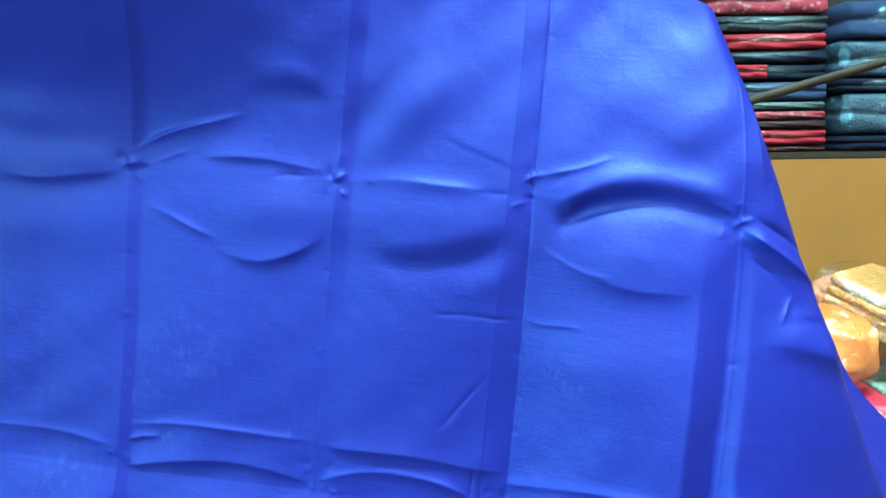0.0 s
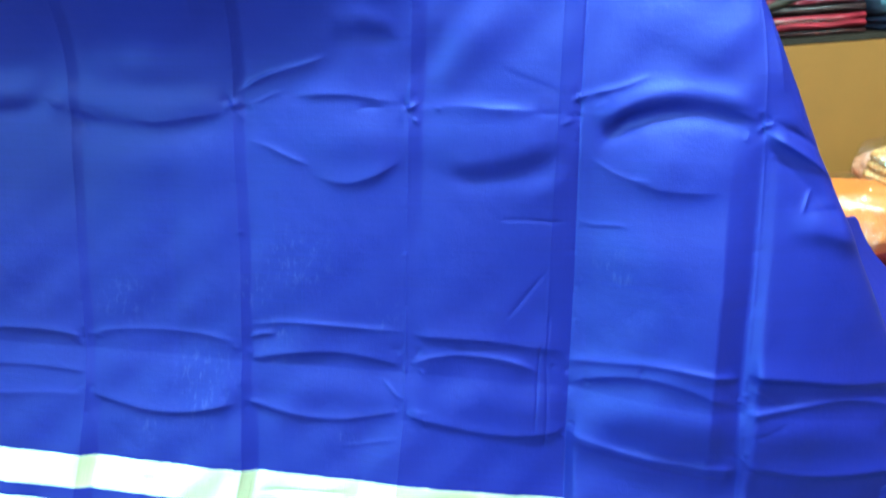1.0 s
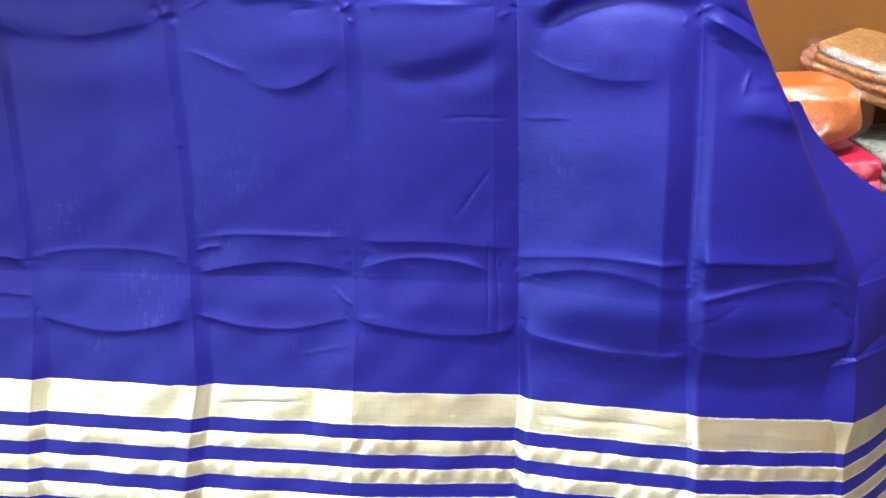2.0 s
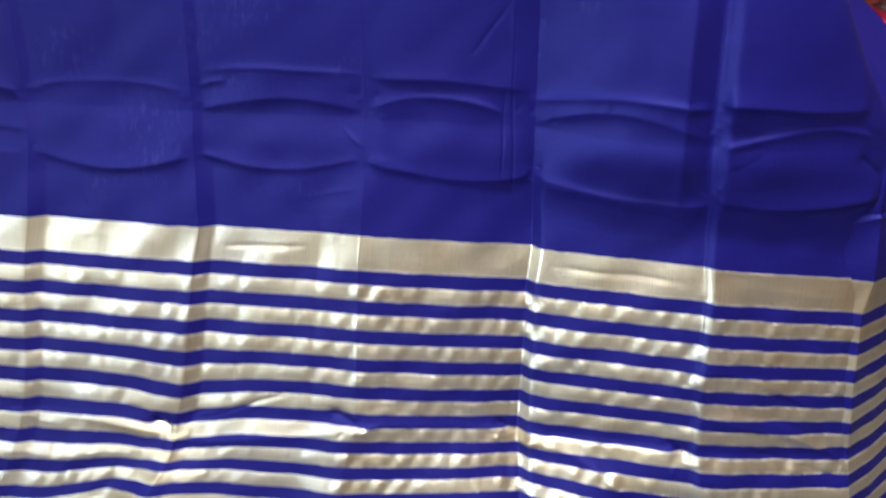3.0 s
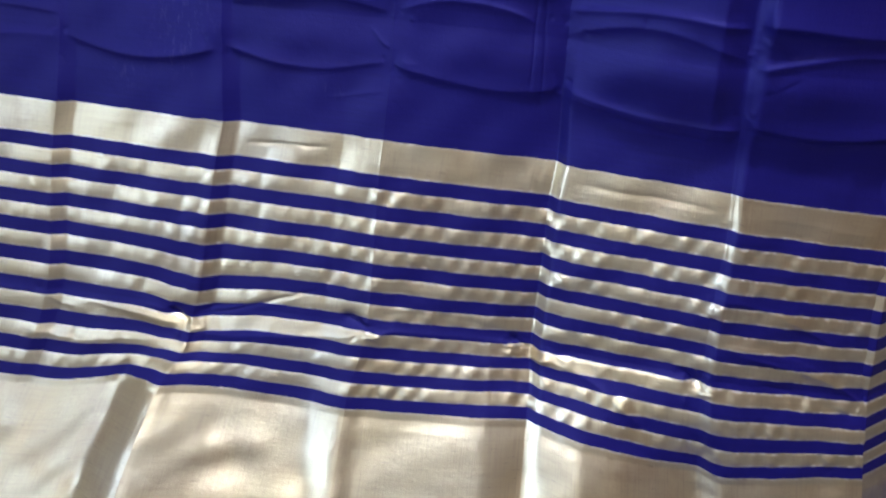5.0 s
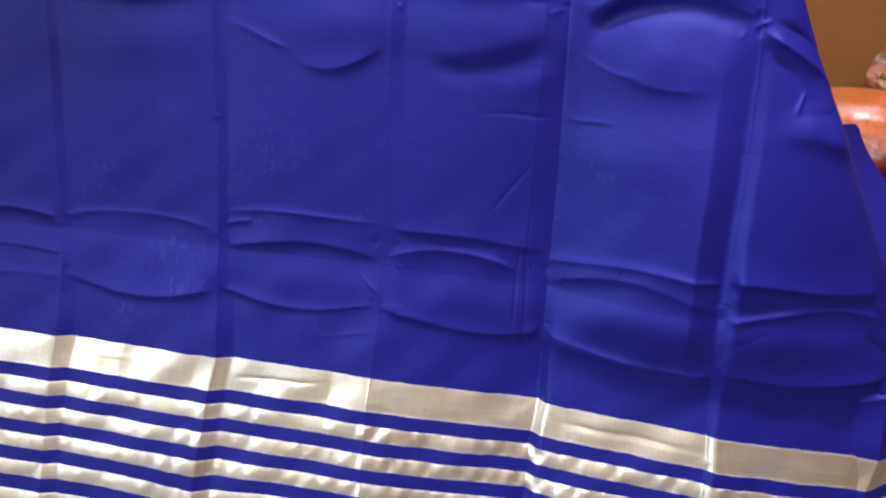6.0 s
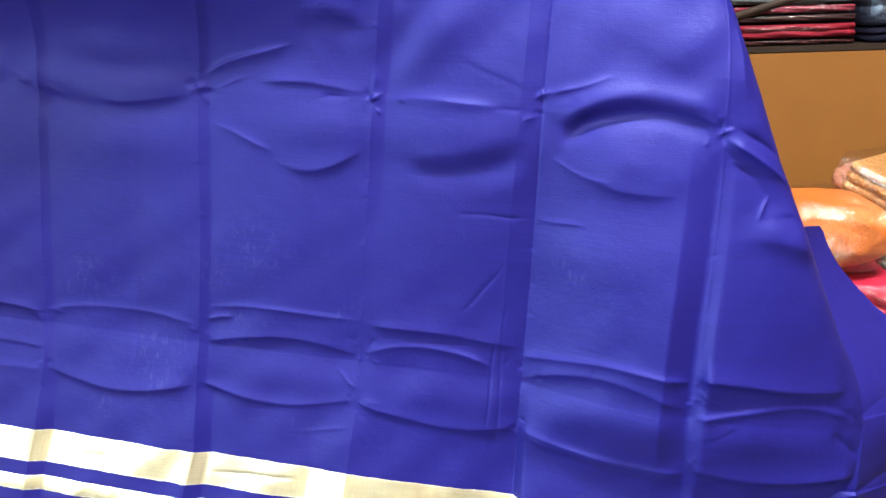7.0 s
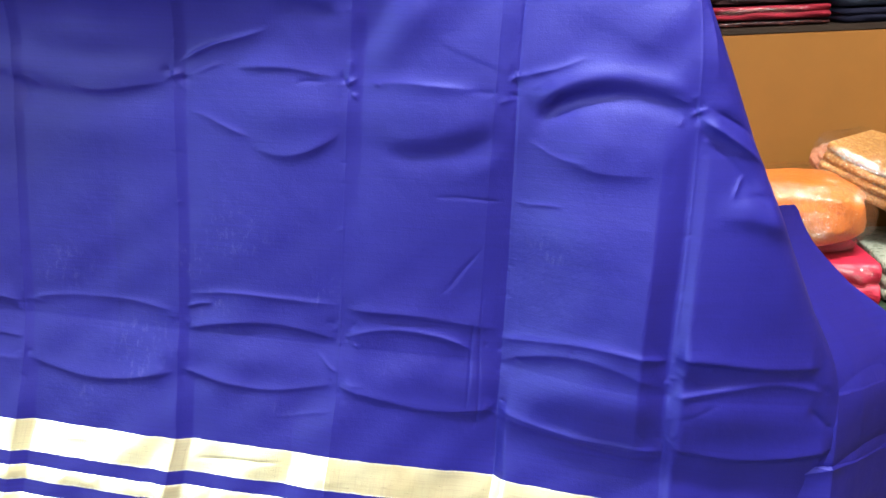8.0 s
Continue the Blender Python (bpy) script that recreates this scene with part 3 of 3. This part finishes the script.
def cloth_material(name, colour, second=None, scale=90.0, rough=0.55, amount=0.55, coat=0.0, crinkle=0.35):
    """Folded fabric with woven grain, and small motifs in a second colour where it has them."""
    n = Nodes(name)
    vec = n.coords("Object")
    grain = n.noise(vec, 400, 3)
    blot = n.noise(vec, 14, 3)
    base = n.mix(n.ramp(n.math("ADD", grain, blot), 0.7, 1.3), tuple(c * 0.7 for c in colour), tuple(min(1, c * 1.25) for c in colour))
    if second:
        cell = n.add("ShaderNodeTexVoronoi", Scale=scale)
        n.link(vec, cell.inputs["Vector"])
        base = n.mix(n.ramp(cell.outputs["Distance"], amount * 0.7, amount * 0.5), base, second)
    n.set(Base_Color=base, Roughness=rough if coat else 0.85, Specular_IOR_Level=0.5 if coat else 0.1, Coat_Weight=coat, Coat_Roughness=0.12)
    n.bump(n.math("ADD", grain, n.math("MULTIPLY", n.noise(vec, 45, 4), 2.0)), crinkle, 0.004)
    return n.mat


def packet_bm(sx, sy, sz, folds, seed):
    """A folded cloth seen at its rounded fold edge: layers that bulge unevenly at the front."""
    rng = np.random.default_rng(seed)
    nu, nv = 26, 8 * folds + 1
    s = np.linspace(-1, 1, nu)
    t = np.linspace(0, 1, nv)
    bm = bmesh.new()
    rows = []
    lean = rng.uniform(-0.004, 0.004)
    for tt in t:
        layer = abs(math.sin(math.pi * folds * tt)) ** 0.5
        ring = []
        for ss in s:
            wob = 0.03 * sz * math.sin(5 * ss + seed) + 0.015 * sz * math.sin(13 * ss + 2 * seed)
            x = ss * sx / 2 * (1 - 0.012 * (1 - layer))
            y = -sy / 2 + 0.006 * (1 - layer) + lean * ss + 0.0012 * math.sin(7 * ss + 9 * tt + seed)
            ring.append(bm.verts.new((x, y, tt * sz + wob * math.sin(math.pi * tt))))
        rows.append(ring)
    backs = [[bm.verts.new((v.co.x, sy / 2, v.co.z)) for v in (r[0], r[-1])] for r in rows]
    for a, b in zip(rows, rows[1:]):
        for i in range(nu - 1):
            bm.faces.new((a[i], a[i + 1], b[i + 1], b[i]))
    for k in range(nv - 1):
        bm.faces.new((rows[k][0], rows[k + 1][0], backs[k + 1][0], backs[k][0]))
        bm.faces.new((rows[k][-1], backs[k][1], backs[k + 1][1], rows[k + 1][-1]))
        bm.faces.new((backs[k][0], backs[k + 1][0], backs[k + 1][1], backs[k][1]))
    bm.faces.new([*rows[-1], backs[-1][1], backs[-1][0]])
    bm.faces.new([*reversed(rows[0]), backs[0][0], backs[0][1]])
    for f in bm.faces:
        f.smooth = len(f.verts) == 4
    bmesh.ops.recalc_face_normals(bm, faces=bm.faces[:])
    return bm


def wrap_bm(sx, sy, sz, seed, rough=0.004, cuts=(26, 16, 10), sharp=0.45):
    """Thin clear film round a bundle: a closed skin with crinkles and pinched ends."""
    return pillow_bm(sx, sy, sz, seed, rough, cuts, sharp)


def pillow_bm(sx, sy, sz, seed, rough=0.004, cuts=(30, 18, 12), sharp=0.35):
    """A soft rounded bundle, flatter below, with dents and crinkles."""
    rng = np.random.default_rng(seed)
    phase = rng.uniform(0, 6.3, 8)
    bm = bmesh.new()
    bmesh.ops.create_uvsphere(bm, u_segments=cuts[0] * 2, v_segments=cuts[1] * 2, radius=1)
    for v in bm.verts:
        p = v.co.copy()
        q = Vector([math.copysign(abs(a) ** sharp, a) for a in p])
        n = noise.noise(p * 3.1 + Vector((seed, 0, 0))) + 0.6 * abs(noise.noise(p * 7.3 + Vector((0, seed, 0)))) + 0.3 * noise.noise(p * 15 + Vector((0, 0, seed)))
        k = 1 + rough * 10 * n + 0.02 * math.sin(5 * p.x + phase[0])
        v.co = Vector((q.x * sx / 2 * k, q.y * sy / 2 * k, q.z * sz / 2 * (k if p.z > 0 else 1)))
    for f in bm.faces:
        f.smooth = True
    return bm


def thing(name, m, label, category, group=""):
    ob = new(name, None)
    ob.matrix_world = m
    return tagged(ob, label, category, group)


def cabinet():
    """The wooden front below the shelf, the shelf board and its dark lip."""
    ob = thing("shelf_unit", pose(0.45, 1.5, 0), "mustard wooden shelf unit with packed upper shelf", "shelf unit")
    part("front_panel", box(-1.0, 0.62, 0.0, 0.018, 0.0, 0.820, 0.002), BOARD, ob, "smooth mustard-brown board")
    part("shelf_board", box(-1.0, 0.62, 0.001, 0.46, 0.8205, 0.829, 0.001), DARKWOOD, ob, "dark shelf board")
    part("back_board", box(-1.0, 0.62, 0.44, 0.458, 0.829, 1.7), DARKWOOD, ob)
    part("top_board", box(-1.0, 0.62, 0.0, 0.46, 1.70, 1.72), DARKWOOD, ob)
    part("side_board", box(0.62, 0.638, 0.0, 0.46, 0, 1.72), DARKWOOD, ob)
    part("side_board", box(-1.018, -1.0, 0.0, 0.46, 0, 1.72), DARKWOOD, ob)


cabinet()

RED = cloth_material("red_fabric", (0.1442, 0.007208, 0.01442), coat=0.0, crinkle=0.12)
PINKRED = cloth_material("rose_fabric", (0.1297, 0.01442, 0.02595), (0.1585, 0.07208, 0.07208), 120, coat=0.0, crinkle=0.12)
SLATE = cloth_material("slate_fabric", (0.0150, 0.0140, 0.0185), (0.032, 0.030, 0.033), 160, coat=0.0, crinkle=0.12)
NAVY = cloth_material("navy_fabric", (0.0040, 0.0034, 0.0105), coat=0.0, crinkle=0.12)
STEEL = cloth_material("steel_blue_fabric", (0.020, 0.021, 0.050), coat=0.0, crinkle=0.12)
GREY = cloth_material("grey_fabric", (0.06345, 0.06345, 0.06535), (0.03844, 0.03844, 0.03844), 150, coat=0.0, crinkle=0.12)
BROWNC = cloth_material("brown_cream_fabric", (0.0173, 0.005766, 0.005766), (0.1585, 0.1009, 0.0807), 28, amount=0.5, coat=0.0, crinkle=0.12)
MAROON = cloth_material("maroon_fabric", (0.0173, 0.00346, 0.00346), (0.07208, 0.01442, 0.008648), 130, coat=0.0, crinkle=0.12)
ORANGE = cloth_material("orange_fabric", (0.52, 0.125, 0.006), (0.36, 0.06, 0.003), 60, amount=0.18, coat=0.1, crinkle=0.6)
# the lighter dots are print, with cream highlights painted into the same colour
YELLOW = cloth_material("gold_print_fabric", (0.36, 0.15, 0.025), (0.50, 0.27, 0.08), 190, amount=0.6, coat=0.2, crinkle=0.8)
RUST = cloth_material("rust_fabric", (0.36, 0.13, 0.06), coat=0.3, crinkle=1.0)
CRIMSON = cloth_material("crimson_fabric", (0.3844, 0.00744, 0.031), coat=0.2)
CREAM = cloth_material("cream_fabric", (0.2383, 0.2306, 0.173), (0.1153, 0.123, 0.07688), 90)
GREENP = cloth_material("green_print_fabric", (0.02, 0.03, 0.015), (0.14, 0.13, 0.08), 75, amount=0.45)
# big pale patches: blue pattern and the plastic's white glare, both in the colour
BLUEGLARE = cloth_material("blue_print_glare_fabric", (0.0062, 0.01085, 0.0279), (0.0682, 0.093, 0.1302), 26, amount=0.5, coat=0.15, crinkle=0.6)


def packet(x, y, z, sx, sy, sz, mat, label, seed, folds=2, turn=0.0, second=None):
    ob = thing("folded_saree", pose(x, y, z, 0, 0, turn), label, "folded saree", "sarees stacked on the shelf")
    part("fabric", packet_bm(sx - 0.006, sy - 0.006, sz - 0.003, folds, seed), mat, ob)
    if second:
        bm = packet_bm(sx * 0.34, 0.006, sz * 0.8, folds, seed + 3)
        bmesh.ops.translate(bm, verts=bm.verts[:], vec=(-sx * 0.12, -sy / 2 + 0.001, sz * 0.1))
        part("fold_facing", bm, second, ob)
    film = part("plastic_sleeve", wrap_bm(sx + 0.024, sy + 0.002, sz - 0.001, seed, 0.0012, (18, 10, 8)), SLEEVE, ob, "thin clear plastic sleeve")
    film.location = (0, 0, sz / 2)
    film.visible_shadow = False
    return ob


def stacks():
    z = 0.830
    for n, (h, mat, label, second) in enumerate((
            (0.009, MAROON, "dark maroon folded saree in clear plastic sleeve", None), (0.022, RED, "bright red folded saree in clear plastic sleeve", None),
            (0.012, BROWNC, "brown folded saree with cream patches in plastic", None), (0.013, PINKRED, "rose folded saree with woven pattern in plastic", None),
            (0.012, GREY, "light grey folded saree in clear plastic", None), (0.026, STEEL, "steel blue folded saree in clear plastic", None),
            (0.022, NAVY, "navy folded saree with red facing in plastic", RED), (0.018, NAVY, "plain navy folded saree in clear plastic", None),
            (0.023, RED, "red folded saree with dark border in plastic", None), (0.023, SLATE, "slate grey folded saree in clear plastic", None),
            (0.036, PINKRED, "thick crinkled rose red saree in plastic", None), (0.03, GREY, "pale grey folded saree in clear plastic", None))):
        wide = 0.168 + 0.008 * math.sin(2.3 * n)
        packet(0.505 - wide / 2, 1.66, z, wide, 0.28, h, mat, label, n + 1, 2 if h > 0.02 else 1, 0.4 * math.sin(3 * n), second)
        z += h
    z = 0.830
    for n, h in enumerate((0.05, 0.055, 0.05, 0.06, 0.05)):
        packet(0.235, 1.645, z, 0.17, 0.26, h, GREY, "pale grey printed saree folded thick in plastic", n + 61, 3, 0.8 * math.sin(2 * n))
        z += h
    z = 0.830
    for n, (h, mat, label) in enumerate(((0.022, NAVY, "navy folded saree in shiny plastic"), (0.055, BLUEGLARE, "blue patterned saree in crinkled plastic, glare painted in"), (0.02, NAVY, "dark navy folded saree in shiny plastic"),
                                         (0.05, BLUEGLARE, "blue patterned saree in shiny plastic, glare painted in"), (0.05, STEEL, "blue folded saree in crinkled plastic"))):
        packet(0.665, 1.66, z, 0.29, 0.28, h, mat, label, n + 31, 2, 1.2 * math.sin(2 * n))
        z += h


stacks()


def bundle(name, m, size, mat, label, seed, wrap=0.006):
    ob = thing(name, m, label, "wrapped bundle", "bundles heaped by the shelf front")
    part("fabric", pillow_bm(*(a - 0.012 for a in size), seed, 0.006, sharp=0.62), mat, ob)
    film = part("plastic_wrap", wrap_bm(size[0], size[1], size[2], seed + 1, wrap, (40, 26, 14), 0.56), PLASTIC, ob, "crinkled clear plastic wrap")
    film.visible_shadow = False
    return ob


def heap():
    part_of = thing("low_bench", pose(0.62, 1.36, 0), "dark low wooden bench against the shelf front", "bench")
    part("bench_top", box(-0.32, 0.34, -0.13, 0.13, 0.33, 0.36, 0.003), DARKWOOD, part_of)
    for x in (-0.29, 0.31):
        part("leg", box(x - 0.02, x + 0.02, -0.12, 0.12, 0.0, 0.33, 0.002), DARKWOOD, part_of)
    packet(0.60, 1.36, 0.360, 0.44, 0.22, 0.071, GREENP, "dark green saree with cream print in plastic", 51, 3)
    packet(0.60, 1.36, 0.431, 0.42, 0.22, 0.072, GREENP, "dark printed folded saree below a red one", 57, 3)
    packet(0.362, 1.37, 0.503, 0.140, 0.21, 0.052, CREAM, "cream folded saree with fine pattern in plastic", 52, 3)
    packet(0.472, 1.365, 0.503, 0.076, 0.225, 0.054, CRIMSON, "bright crimson folded saree end in plastic", 53, 2)
    packet(0.612, 1.37, 0.503, 0.195, 0.21, 0.052, CREAM, "greenish cream folded saree in plastic", 54, 3)
    bundle("wrapped_bundle", pose(0.400, 1.36, 0.606, 0, 0, 3), (0.215, 0.21, 0.098), ORANGE, "orange fabric bundle in shiny crinkled plastic", 7, 0.011)
    ob = thing("wrapped_packet", pose(0.592, 1.40, 0.592, 0, 22, -38), "gold printed saree packet in crinkled clear plastic", "wrapped packet", "bundles heaped by the shelf front")
    part("fabric", packet_bm(0.235, 0.15, 0.052, 4, 71), YELLOW, ob)
    bunch = pillow_bm(0.052, 0.10, 0.034, 73, 0.014, (20, 12, 8), 0.8)
    bmesh.ops.translate(bunch, verts=bunch.verts[:], vec=(-0.122, -0.012, 0.016))
    part("gathered_end", bunch, RUST, ob, "rust-brown gathered end in crinkled plastic")
    film = part("plastic_wrap", wrap_bm(0.285, 0.165, 0.062, 72, 0.006, (34, 20, 10)), PLASTIC, ob, "crinkled clear plastic wrap")
    film.location = (0, 0, 0.027)
    film.visible_shadow = False


heap()


def pole():
    """A thin dark metal bar that rises across the shelf."""
    a, b = Vector((0.10, 0.99, 0.828)), Vector((0.95, 1.42, 1.052))
    bm = bmesh.new()
    turn = (b - a).to_track_quat("Z", "Y").to_matrix().to_4x4()
    bmesh.ops.create_cone(bm, segments=16, radius1=0.0044, radius2=0.0044, depth=(b - a).length, cap_ends=True, matrix=Matrix.Translation((a + b) / 2) @ turn)
    for f in bm.faces:
        f.smooth = len(f.verts) == 4
    tagged(part("metal_bar", bm, POLE), "thin dark brown metal bar slanting across shelf", "bar")


pole()
